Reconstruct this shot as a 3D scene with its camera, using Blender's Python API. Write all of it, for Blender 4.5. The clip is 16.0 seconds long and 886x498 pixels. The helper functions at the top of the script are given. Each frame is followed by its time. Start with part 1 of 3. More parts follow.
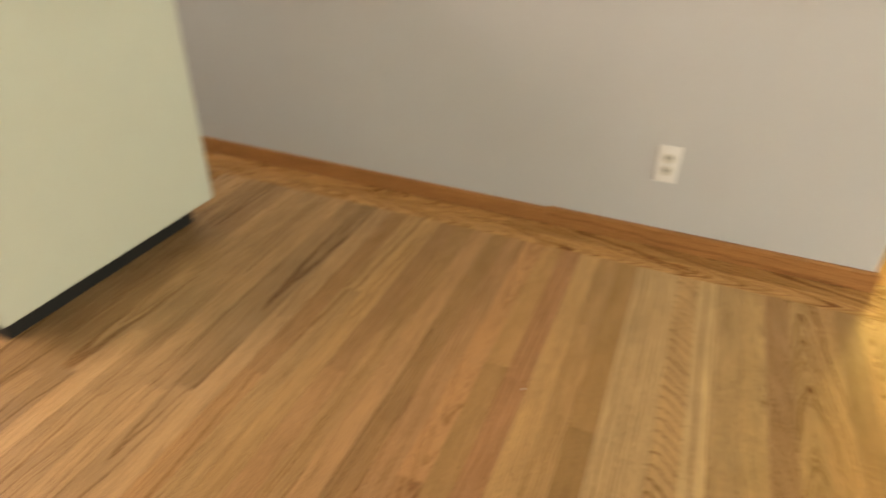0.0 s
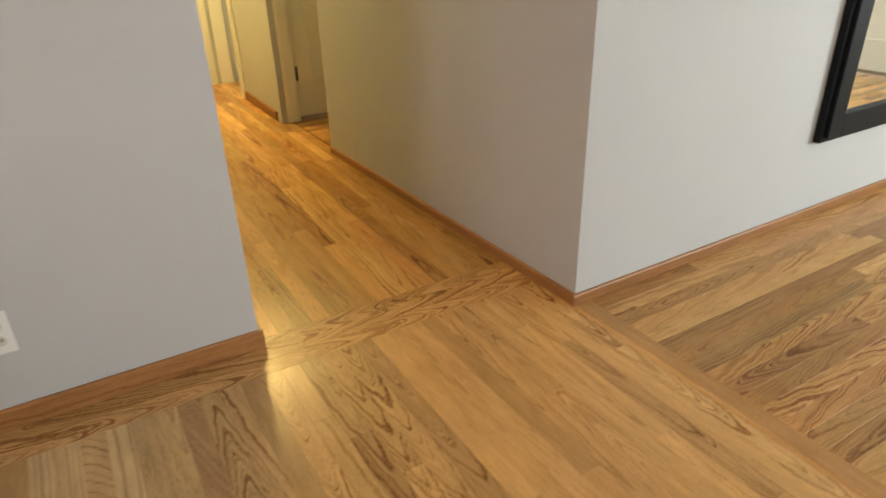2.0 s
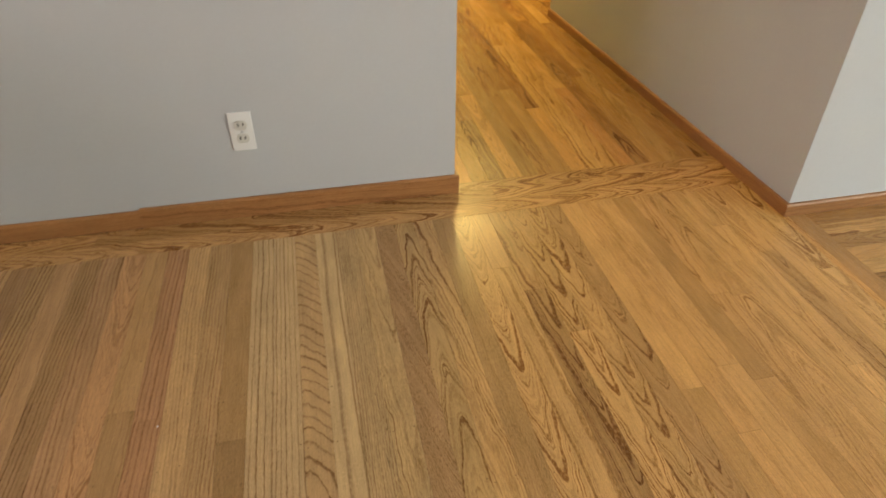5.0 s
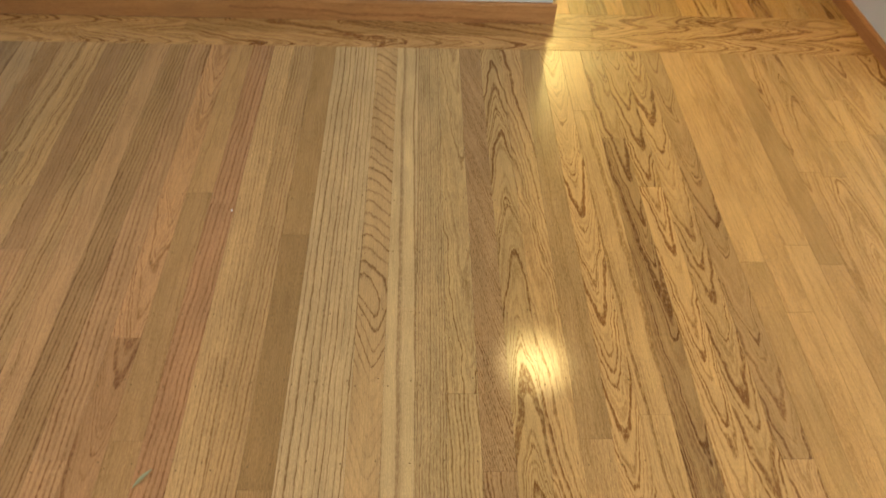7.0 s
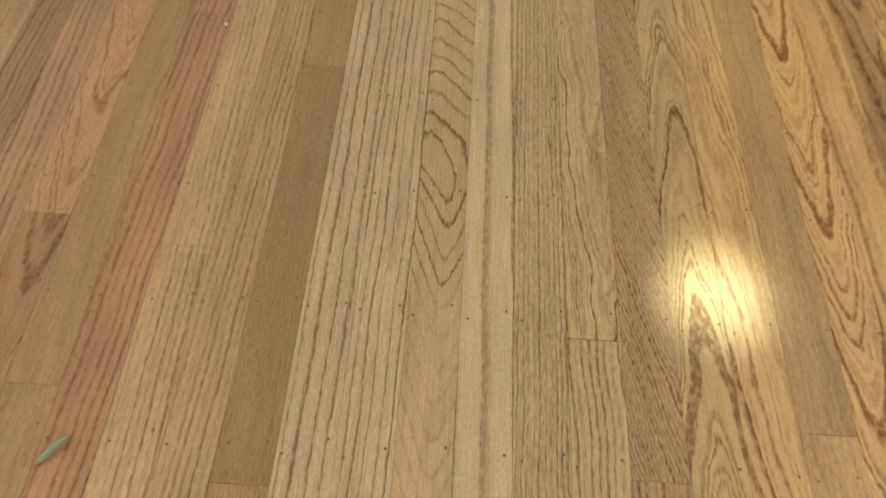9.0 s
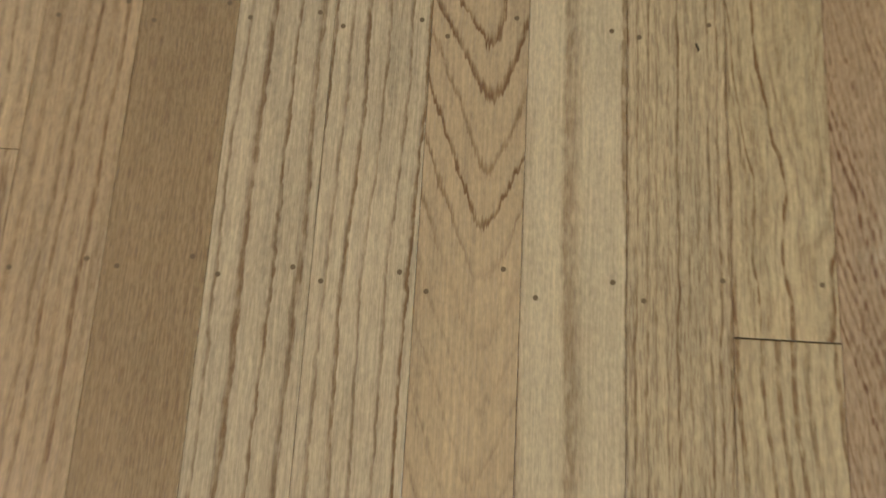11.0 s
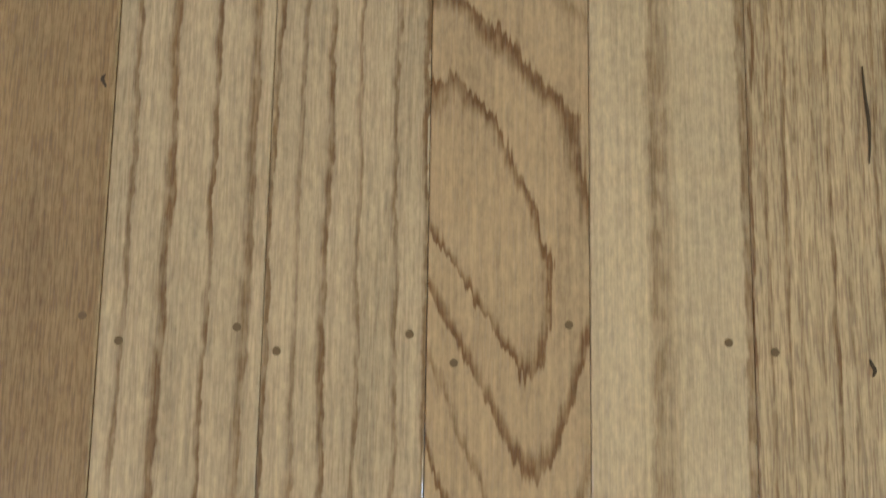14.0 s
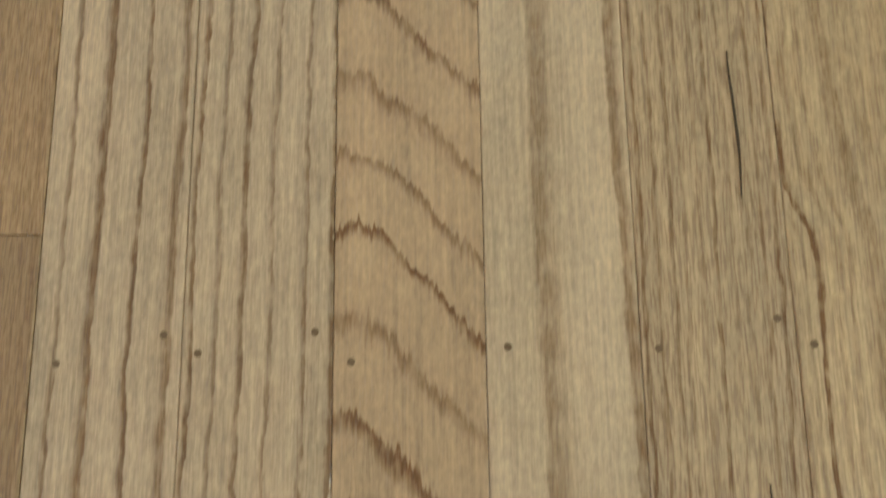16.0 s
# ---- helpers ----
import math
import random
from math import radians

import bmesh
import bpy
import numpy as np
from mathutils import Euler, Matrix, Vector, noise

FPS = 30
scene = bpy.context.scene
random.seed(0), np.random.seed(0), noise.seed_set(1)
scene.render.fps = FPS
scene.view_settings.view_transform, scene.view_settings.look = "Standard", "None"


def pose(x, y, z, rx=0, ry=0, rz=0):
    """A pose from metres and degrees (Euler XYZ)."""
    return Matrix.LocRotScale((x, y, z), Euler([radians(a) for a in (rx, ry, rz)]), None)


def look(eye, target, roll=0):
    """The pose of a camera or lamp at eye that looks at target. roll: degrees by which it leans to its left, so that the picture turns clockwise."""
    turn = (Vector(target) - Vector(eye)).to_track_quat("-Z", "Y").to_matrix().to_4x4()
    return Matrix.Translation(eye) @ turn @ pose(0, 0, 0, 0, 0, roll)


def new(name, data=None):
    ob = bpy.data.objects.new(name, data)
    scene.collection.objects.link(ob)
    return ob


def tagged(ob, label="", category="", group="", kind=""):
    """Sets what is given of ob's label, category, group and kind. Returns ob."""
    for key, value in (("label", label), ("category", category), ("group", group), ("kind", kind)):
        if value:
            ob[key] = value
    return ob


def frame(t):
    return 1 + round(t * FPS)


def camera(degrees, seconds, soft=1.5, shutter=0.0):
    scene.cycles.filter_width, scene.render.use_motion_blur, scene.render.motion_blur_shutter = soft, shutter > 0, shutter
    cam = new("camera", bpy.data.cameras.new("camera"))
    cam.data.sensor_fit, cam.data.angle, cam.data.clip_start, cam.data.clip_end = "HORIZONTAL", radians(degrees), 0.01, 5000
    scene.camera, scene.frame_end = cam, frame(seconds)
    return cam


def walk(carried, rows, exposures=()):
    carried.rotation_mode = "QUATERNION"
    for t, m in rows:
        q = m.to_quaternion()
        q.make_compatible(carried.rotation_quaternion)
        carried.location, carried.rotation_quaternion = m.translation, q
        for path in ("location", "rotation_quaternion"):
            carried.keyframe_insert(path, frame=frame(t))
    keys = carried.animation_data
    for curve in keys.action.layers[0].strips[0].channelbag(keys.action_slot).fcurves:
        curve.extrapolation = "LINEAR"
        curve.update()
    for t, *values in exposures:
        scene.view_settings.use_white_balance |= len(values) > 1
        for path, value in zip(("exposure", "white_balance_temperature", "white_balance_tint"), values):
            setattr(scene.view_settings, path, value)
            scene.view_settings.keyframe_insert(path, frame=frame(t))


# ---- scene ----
cam = camera(69.4, 16.0, shutter=0.5)
PATH = [
    (0, (-0.09, -1.79, 1.058), (-0.695, -0.228, -0.034), 1.5),
    (0.5, (-0.017, -1.731, 1.074), (-0.112, -0.02, 0.043), 0.4),
    (1, (0.039, -1.727, 1.082), (0.316, -0.033, 0.056), -1.0),
    (1.5, (0.086, -1.711, 1.106), (0.662, -0.093, 0.082), -1.7),
    (2, (0.177, -1.647, 1.116), (1.077, -0.105, 0.216), -1.7),
    (2.5, (0.235, -1.595, 1.113), (1.187, -0.081, 0.216), 0.6),
    (3, (0.227, -1.595, 1.083), (1.093, -0.065, 0.13), 2.4),
    (3.5, (0.185, -1.629, 1.064), (0.978, -0.114, 0.026), 2.0),
    (4, (0.12, -1.64, 1.05), (0.739, -0.088, -0.049), 0.1),
    (4.2, (0.101, -1.647, 1.052), (0.656, -0.082, -0.062), -0.1),
    (6.3, (0.12, -1.673, 1.106), (0.233, -0.325, -0.367), 2.2),
    (6.5, (0.121, -1.669, 1.105), (0.22, -0.371, -0.414), 2.7),
    (7, (0.121, -1.684, 1.061), (0.194, -0.447, -0.508), 3.0),
    (7.5, (0.093, -1.61, 0.974), (0.163, -0.445, -0.651), 4.5),
    (8, (0.026, -1.576, 0.845), (0.111, -0.431, -0.792), 7.1),
    (8.5, (0.013, -1.505, 0.733), (0.079, -0.443, -0.961), 7.2),
    (9.2, (0.052, -1.402, 0.602), (0.004, -0.485, -1.175), 0.7),
    (11.3, (0.017, -1.179, 0.31), (-0.009, -0.856, -1.664), -1.6),
    (11.5, (0.019, -1.163, 0.29), (-0.015, -0.856, -1.686), -3.5),
    (12, (0.024, -1.113, 0.251), (0.004, -0.817, -1.727), -1.6),
    (12.5, (0.014, -1.057, 0.218), (0.025, -0.828, -1.769), 4.3),
    (13, (0.008, -1.014, 0.221), (0.013, -0.85, -1.772), 3.4),
    (13.5, (0.006, -1.01, 0.223), (0.007, -0.807, -1.767), 1.4),
    (14, (0.005, -0.996, 0.224), (0.007, -0.792, -1.766), 1.5),
    (14.5, (0.01, -0.963, 0.226), (0.007, -0.758, -1.763), -0.6),
    (15, (0.016, -0.928, 0.23), (0.009, -0.721, -1.759), -1.5),
    (15.5, (0.032, -0.892, 0.235), (0.004, -0.634, -1.748), -6.3),
    (16, (0.047, -0.857, 0.24), (0.002, -0.532, -1.733), -8.8),
]
walk(cam, [(t, look(eye, target, roll)) for t, eye, target, roll in PATH],
     [(0, 0.84, 9900, 17), (1.0, 0.84, 9000, 19), (2.0, 0.46, 7900, 18), (3.5, 0.31, 7900, 22), (4.2, 0.41, 7900, 19), (6.4, 0.76, 7800, 13), (8.0, 0.95, 7000, 7),
      (9.2, 0.95, 6250, 6), (11.3, 0.78, 5520, 5), (16, 0.90, 5500, 5)])

# ---- world and large lights ----
world = bpy.data.worlds.new("daylight")
world.use_nodes = True
scene.world = world
wn = world.node_tree
sky = wn.nodes.new("ShaderNodeTexSky")
sky.sky_type = "NISHITA"
sky.sun_disc = False
sky.sun_elevation = radians(38)
sky.sun_rotation = radians(150)
wn.links.new(sky.outputs["Color"], wn.nodes["Background"].inputs["Color"])
wn.nodes["Background"].inputs["Strength"].default_value = 0.12


def area_light(name, m, sx, sy, watts, colour):
    d = bpy.data.lights.new(name, "AREA")
    d.shape, d.size, d.size_y, d.energy, d.color = "RECTANGLE", sx, sy, watts, colour
    ob = new(name, d)
    ob.matrix_world = m
    return ob


def point_light(name, place, radius, watts, colour):
    d = bpy.data.lights.new(name, "POINT")
    d.shadow_soft_size, d.energy, d.color = radius, watts, colour
    ob = new(name, d)
    ob.location = place
    return ob


COOL = (0.64, 0.87, 0.98)
SIDE = (0.88, 0.86, 0.97)
WARM = (1.0, 0.85, 0.31)
# sky light standing in the window openings
area_light("daylight_back_window", look((3.45, -4.12, 1.45), (3.4, 0.0, 0.5)), 1.9, 1.2, 24, COOL)
area_light("daylight_front_window", look((5.56, -3.25, 1.4), (2.4, -0.9, 0.7)), 1.2, 1.3, 132, COOL)
area_light("daylight_left_window", look((-2.98, -2.35, 1.5), (-0.5, -1.7, 0.1)), 1.0, 0.8, 27, SIDE)
area_light("daylight_near_window", look((-2.98, -0.68, 1.68), (-0.9, -1.7, 0.0)), 1.05, 1.0, 9, SIDE)
area_light("daylight_bedroom", look((3.0, 3.7, 1.5), (1.5, 3.65, 0.8)), 0.9, 1.1, 14, (0.30, 0.66, 1.0))
# ceiling lamp of the hall, and an added unseen source for the floor's bright patch
point_light("hall_lamp_light", (1.02, 2.95, 2.22), 0.13, 77, WARM)
spot = bpy.data.lights.new("spot_lamp_light", "SPOT")
spot.energy, spot.color, spot.spot_size, spot.spot_blend, spot.shadow_soft_size = 500, (0.74, 0.98, 1.0), radians(3.0), 1.0, 0.04
spot_ob = new("spot_lamp_light", spot)
spot_ob.matrix_world = look((0.95, -0.75, 2.41), (0.338, -1.115, 0.0))

# ---- materials ----


class Nodes:
    def __init__(self, name, rough=0.5, metal=0.0):
        self.mat = bpy.data.materials.new(name)
        self.mat.use_nodes = True
        self.tree = self.mat.node_tree
        self.bsdf = self.tree.nodes["Principled BSDF"]
        self.bsdf.inputs["Roughness"].default_value = rough
        self.bsdf.inputs["Metallic"].default_value = metal

    def put(self, socket, value):
        if isinstance(value, bpy.types.NodeSocket):
            self.tree.links.new(value, socket)
        else:
            socket.default_value = value

    def node(self, kind, **inputs):
        n = self.tree.nodes.new(kind)
        for key, value in inputs.items():
            self.put(n.inputs[key], value)
        return n

    def math(self, op, a, b=0.0, c=0.0):
        n = self.tree.nodes.new("ShaderNodeMath")
        n.operation = op
        for i, v in enumerate((a, b, c)):
            self.put(n.inputs[i], v)
        return n.outputs[0]

    def xyz(self, x, y, z):
        n = self.tree.nodes.new("ShaderNodeCombineXYZ")
        for i, v in enumerate((x, y, z)):
            self.put(n.inputs[i], v)
        return n.outputs[0]

    def noise(self, vector, scale=1.0, detail=2.0, rough=0.5):
        n = self.node("ShaderNodeTexNoise", Vector=vector, Scale=scale, Detail=detail, Roughness=rough)
        return n.outputs["Fac"]

    def white(self, w):
        n = self.tree.nodes.new("ShaderNodeTexWhiteNoise")
        n.noise_dimensions = "1D"
        self.put(n.inputs["W"], w)
        return n

    def ramp(self, fac, stops, mode="LINEAR"):
        n = self.node("ShaderNodeValToRGB", Fac=fac)
        n.color_ramp.interpolation = mode
        while len(n.color_ramp.elements) < len(stops):
            n.color_ramp.elements.new(0.5)
        for e, (p, c) in zip(n.color_ramp.elements, stops):
            e.position = p
            e.color = (c, c, c, 1) if isinstance(c, (int, float)) else (*c, 1)
        return n.outputs["Color"]

    def mix(self, fac, a, b, mode="MIX"):
        n = self.tree.nodes.new("ShaderNodeMix")
        n.data_type, n.blend_type = "RGBA", mode
        self.put(n.inputs[0], fac)
        for i, v in ((6, a), (7, b)):
            self.put(n.inputs[i], (*v, 1) if isinstance(v, tuple) else v)
        return n.outputs[2]

    def bump(self, height, strength, distance):
        n = self.node("ShaderNodeBump", Height=height, Strength=strength, Distance=distance)
        self.tree.links.new(n.outputs[0], self.bsdf.inputs["Normal"])

    def colour(self, c):
        self.put(self.bsdf.inputs["Base Color"], c)

    def where(self):
        return self.tree.nodes.new("ShaderNodeTexCoord").outputs["Object"]


OAK_TONES = [(0.0, (0.426, 0.210, 0.070)), (0.2, (0.475, 0.254, 0.088)), (0.4, (0.396, 0.188, 0.061)), (0.55, (0.446, 0.213, 0.078)),
             (0.7, (0.366, 0.180, 0.057)), (0.82, (0.525, 0.295, 0.109)), (0.92, (0.406, 0.204, 0.068)), (1.0, (0.436, 0.221, 0.076))]


def oak(name, tone=None, slope=None, step=None, cx=None, yc=None, lines=None, pores=0.6, wobble=1.0, rough=0.19, gloss=0.24, sway=0.0, down=None, skew=0.0, thick=0.08, even=False, fade=None):
    """Varnished oak strip. The rings are sheets that the strip's face cuts: slope, the steepness of the arcs; step, the ring's
    distance along the strip; cx, yc, the middle of the arcs on the strip. What is not given differs from strip to strip."""
    s = Nodes(name, rough)
    sep = s.node("ShaderNodeSeparateXYZ", Vector=s.where())
    x, y = s.math("ADD", sep.outputs[0], sep.outputs[2]), sep.outputs[1]
    rnd = s.tree.nodes.new("ShaderNodeObjectInfo").outputs["Random"]
    w1 = s.white(s.math("MULTIPLY", rnd, 713.0))
    w2 = s.white(s.math("MULTIPLY_ADD", rnd, 391.0, 5.3))
    c1 = s.node("ShaderNodeSeparateColor", Color=w1.outputs["Color"])
    c2 = s.node("ShaderNodeSeparateColor", Color=w2.outputs["Color"])
    r1, r2, r3 = c1.outputs[0], c1.outputs[1], c1.outputs[2]
    r4, r5, r6 = c2.outputs[0], c2.outputs[1], c2.outputs[2]
    far = s.math("MULTIPLY", rnd, 37.0)
    if slope is None:
        slope = s.math("MULTIPLY_ADD", s.math("POWER", r1, 2.5), 34.0, 6.0)
    if step is None:
        step = s.math("MULTIPLY", slope, s.math("MULTIPLY_ADD", r2, 0.0060, 0.0052))
    if cx is None:
        cx = s.math("MULTIPLY_ADD", r3, 0.06, -0.03)
    if yc is None:
        yc = s.math("MULTIPLY_ADD", r4, 3.2, -1.6)

    def drift(fx, fy, detail):
        n = s.noise(s.xyz(s.math("MULTIPLY", x, fx), s.math("MULTIPLY", y, fy), far), 1.0, detail)
        return s.math("SUBTRACT", n, 0.5)

    # slow wander of the grain, squiggles, and the comb of single fibres
    slow, mid, fine = drift(14.0, 5.0, 2.0), drift(48.0, 24.0, 2.0), drift(160.0, 55.0, 3.0)
    comb = drift(750.0, 28.0, 2.0)
    dy = s.math("SUBTRACT", y, yc)
    along = s.math("SQRT", s.math("MULTIPLY_ADD", dy, dy, 0.0009))
    dx = s.math("ADD", s.math("SUBTRACT", x, cx), s.math("MULTIPLY", slow, 0.020 * wobble))
    if not even:
        dx = s.math("ADD", dx, s.math("MULTIPLY", drift(9.0, 13.0, 1.0), 0.016 * wobble))
    dx = s.math("ADD", dx, s.math("MULTIPLY", fine, 0.0034))
    if even:
        # ragged edges of the straight lines
        dx = s.math("ADD", dx, s.math("MULTIPLY", drift(120.0, 150.0, 3.0), 0.0022))
    if sway:
        dx = s.math("MULTIPLY_ADD", s.math("DIVIDE", dy, along), sway, dx)
    if skew:
        along = s.math("MULTIPLY_ADD", dy, skew, along)
    if down is not None:
        # the arcs are steeper on the near side of their middle
        side = s.ramp(s.math("MULTIPLY_ADD", dy, 12.0, 0.5), [(0.0, 0.0), (1.0, 1.0)])
        slope = s.math("MULTIPLY_ADD", side, slope - down, down)
    across = s.math("SUBTRACT", s.math("SQRT", s.math("MULTIPLY_ADD", dx, dx, 0.00005 if even else 0.00013)), 0.0071 if even else 0.0114)
    f = s.math("ADD", s.math("MULTIPLY_ADD", across, slope, along), s.math("MULTIPLY", slow, 0.06 * wobble))
    f = s.math("ADD", f, s.math("MULTIPLY", mid, 0.042 * wobble))
    f = s.math("ADD", f, s.math("MULTIPLY", comb, 0.012 if even else 0.022))
    u = s.math("DIVIDE", f, step)
    u = s.math("ADD", u, s.math("MULTIPLY", s.noise(s.xyz(0.0, s.math("MULTIPLY", u, 0.35), far), 3.0, 0.0), 1.3 if wobble > 0.6 else 0.5))
    if wobble > 0.6:
        # narrow and wide rings in turns
        u = s.math("ADD", u, s.math("MULTIPLY", s.noise(s.xyz(3.0, s.math("MULTIPLY", u, 0.30), far), 1.0, 0.0), 4.2))
    saw = s.math("FRACT", u)
    if even:
        ring = s.ramp(saw, [(0.0, 0.35), (0.03, 0.06), (0.5, 0.0), (0.74 - thick, 0.10), (0.87 - thick, 0.95), (0.97, 1.0), (1.0, 0.35)])
    else:
        ring = s.ramp(saw, [(0.0, 0.55), (0.05, 0.14), (0.35, 0.0), (0.70 - thick, 0.12), (0.86 - thick, 0.95), (0.95, 1.0), (1.0, 0.55)])
    ringno = s.white(s.math("ADD", s.math("FLOOR", u), far))
    low, span = (0.55, 0.55) if even else (0.25, 0.95)
    ring = s.math("MULTIPLY", ring, s.math("MULTIPLY_ADD", s.math("POWER", ringno.outputs["Value"], 1.3), span, low))
    if lines is None:
        # some strips are strongly figured, some nearly plain, and the figure comes and goes along them
        act = s.ramp(s.noise(s.xyz(0.0, s.math("MULTIPLY", y, 2.3), s.math("ADD", far, 9.0)), 1.0, 1.0), [(0.33, 0.5), (0.58, 1.0)])
        lines = s.math("MULTIPLY", act, s.math("MULTIPLY_ADD", s.math("POWER", r6, 0.8), 1.0, 0.50))
    # open pores: short dark dashes, thick in the ring's dark band
    dash = s.noise(s.xyz(s.math("MULTIPLY", x, 1500.0), s.math("MULTIPLY", y, 90.0), far), 1.0, 1.0)
    dashes = s.ramp(dash, [(0.47, 0.0), (0.64, 1.0)])
    silk = s.noise(s.xyz(s.math("MULTIPLY", x, 620.0), s.math("MULTIPLY", y, 16.0), far), 1.0, 3.0)
    cloud = s.noise(s.xyz(s.math("MULTIPLY", x, 30.0), s.math("MULTIPLY", y, 6.0), far), 1.0, 3.0)
    broken = s.math("MULTIPLY_ADD", dashes, 0.25 if even else 0.40, 0.82 if even else 0.72)
    bead = s.ramp(s.noise(s.xyz(s.math("MULTIPLY", x, 210.0), s.math("MULTIPLY", y, 95.0), far), 1.0, 2.0), [(0.34, 0.60 if even else 0.45), (0.56, 1.1)])
    line = s.math("MULTIPLY", s.math("MULTIPLY", ring, s.math("MULTIPLY", broken, bead)), lines)
    if fade is not None:
        line = s.math("MULTIPLY", line, s.ramp(s.math("MULTIPLY_ADD", s.math("SUBTRACT", y, fade), 9.0, 0.5), [(0.2, 0.3), (0.6, 1.0)]))
    pore = s.math("MULTIPLY", dashes, pores)
    base = s.ramp(r5, OAK_TONES) if tone is None else tone
    mottle = s.noise(s.xyz(s.math("MULTIPLY", x, 520.0), s.math("MULTIPLY", y, 200.0), far), 1.0, 4.0, 0.65)
    grey = s.math("MULTIPLY_ADD", silk, 0.62, s.math("MULTIPLY_ADD", cloud, 0.55, s.math("MULTIPLY_ADD", mottle, 0.75, 0.06)))
    if tone is None:
        grey = s.math("MULTIPLY", grey, s.math("MULTIPLY_ADD", r4, 0.60, 0.74))
    elif not even:
        grey = s.math("MULTIPLY", grey, s.math("MULTIPLY_ADD", r4, 0.30, 0.86))
    g3 = s.node("ShaderNodeCombineColor", Red=grey, Green=grey, Blue=grey).outputs[0]
    body = s.mix(1.0, base, g3, "MULTIPLY")
    deep = s.mix(1.0, body, (0.40, 0.31, 0.22) if even else (0.37, 0.262, 0.165), "MULTIPLY")
    body = s.mix(s.math("MULTIPLY", pore, 0.55), body, deep)
    body = s.mix(s.math("MINIMUM", line, 1.0), body, deep)
    s.colour(body)
    s.put(s.bsdf.inputs["Roughness"], s.math("MULTIPLY_ADD", dashes, 0.10, s.math("MULTIPLY_ADD", cloud, 0.12, rough - 0.06)))
    s.bsdf.inputs["Specular IOR Level"].default_value = gloss
    s.bump(s.math("ADD", s.math("MULTIPLY", line, -0.6), s.math("MULTIPLY", dashes, -0.4)), 0.3, 0.0004)
    return s.mat


def paint(name, tone, rough=0.6, fleck=0.05, scale=90.0, relief=0.12):
    s = Nodes(name, rough)
    p = s.where()
    a = s.noise(p, scale, 3.0)
    b = s.noise(p, 1.7, 3.0)
    v = s.math("MULTIPLY_ADD", a, fleck, s.math("MULTIPLY_ADD", b, fleck * 1.6, 1.0 - fleck * 1.3))
    v3 = s.node("ShaderNodeCombineColor", Red=v, Green=v, Blue=v).outputs[0]
    s.colour(s.mix(1.0, tone, v3, "MULTIPLY"))
    s.bump(a, relief, 0.0008)
    return s.mat


M_FLOOR = oak("oak_strip", wobble=1.2, thick=0.18)
M_BOARD = oak("oak_border_board", tone=(0.50, 0.270, 0.106), slope=5.0, step=0.046, lines=1.4, wobble=1.3, thick=0.2)
M_SEAM = oak("oak_seam_board", tone=(0.46, 0.232, 0.086), slope=30.0, step=0.3, lines=0.2, pores=0.35, wobble=0.6)
M_TRIM = oak("stained_oak_trim", tone=(0.325, 0.142, 0.052), slope=30.0, lines=0.5, pores=0.4, rough=0.4)
M_WALL = paint("grey_wall_paint", (0.465, 0.462, 0.458), 0.75)
M_CEIL = paint("white_ceiling_paint", (0.78, 0.77, 0.74), 0.9)
M_WHITE = paint("white_door_paint", (0.76, 0.73, 0.64), 0.4, 0.03, 40.0, 0.05)
M_ENAMEL = paint("white_enamel", (0.54, 0.55, 0.455), 0.32, 0.025, 140.0, 0.10)
M_PLASTIC = paint("white_plastic", (0.74, 0.72, 0.69), 0.3, 0.02, 60.0, 0.02)
M_SOCKET = paint("ivory_socket", (0.58, 0.55, 0.49), 0.35, 0.02, 60.0, 0.02)
# black of socket slots and plinth, also the painted shade behind the louvre slats
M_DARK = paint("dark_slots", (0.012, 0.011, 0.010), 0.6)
M_BLACK = paint("black_lacquer", (0.007, 0.009, 0.011), 0.45, 0.2, 60.0, 0.1)
M_BLACK.node_tree.nodes["Principled BSDF"].inputs["Specular IOR Level"].default_value = 0.12
M_SUB = paint("dark_subfloor", (0.05, 0.035, 0.02), 0.9)
M_BRONZE = Nodes("aged_bronze", 0.42, 0.9).mat
M_BRONZE.node_tree.nodes["Principled BSDF"].inputs["Base Color"].default_value = (0.10, 0.075, 0.05, 1)
M_STEEL = Nodes("screw_steel", 0.3, 1.0).mat
M_STEEL.node_tree.nodes["Principled BSDF"].inputs["Base Color"].default_value = (0.5, 0.5, 0.48, 1)
M_MIRROR = Nodes("mirror_glass", 0.01, 1.0).mat
M_MIRROR.node_tree.nodes["Principled BSDF"].inputs["Base Color"].default_value = (0.86, 0.90, 0.88, 1)
M_FILL = paint("nail_filler", (0.19, 0.110, 0.045), 0.85, 0.3, 900.0, 0.1)
M_FILL.node_tree.nodes["Principled BSDF"].inputs["Specular IOR Level"].default_value = 0.1
M_SPLIT = paint("dark_split", (0.085, 0.052, 0.025), 0.9)
M_SPLIT.node_tree.nodes["Principled BSDF"].inputs["Specular IOR Level"].default_value = 0.05
M_LEAF = paint("dry_leaf", (0.29, 0.28, 0.155), 0.55, 0.2, 300.0, 0.3)
M_GLASS = Nodes("window_glass", 0.0).mat
M_GLASS.node_tree.nodes["Principled BSDF"].inputs["Transmission Weight"].default_value = 1.0
M_GLOW = bpy.data.materials.new("lamp_glass")
M_GLOW.use_nodes = True
M_GLOW.node_tree.nodes["Principled BSDF"].inputs["Emission Color"].default_value = (1.0, 0.72, 0.36, 1)
M_GLOW.node_tree.nodes["Principled BSDF"].inputs["Emission Strength"].default_value = 14.0

# ---- building helpers ----


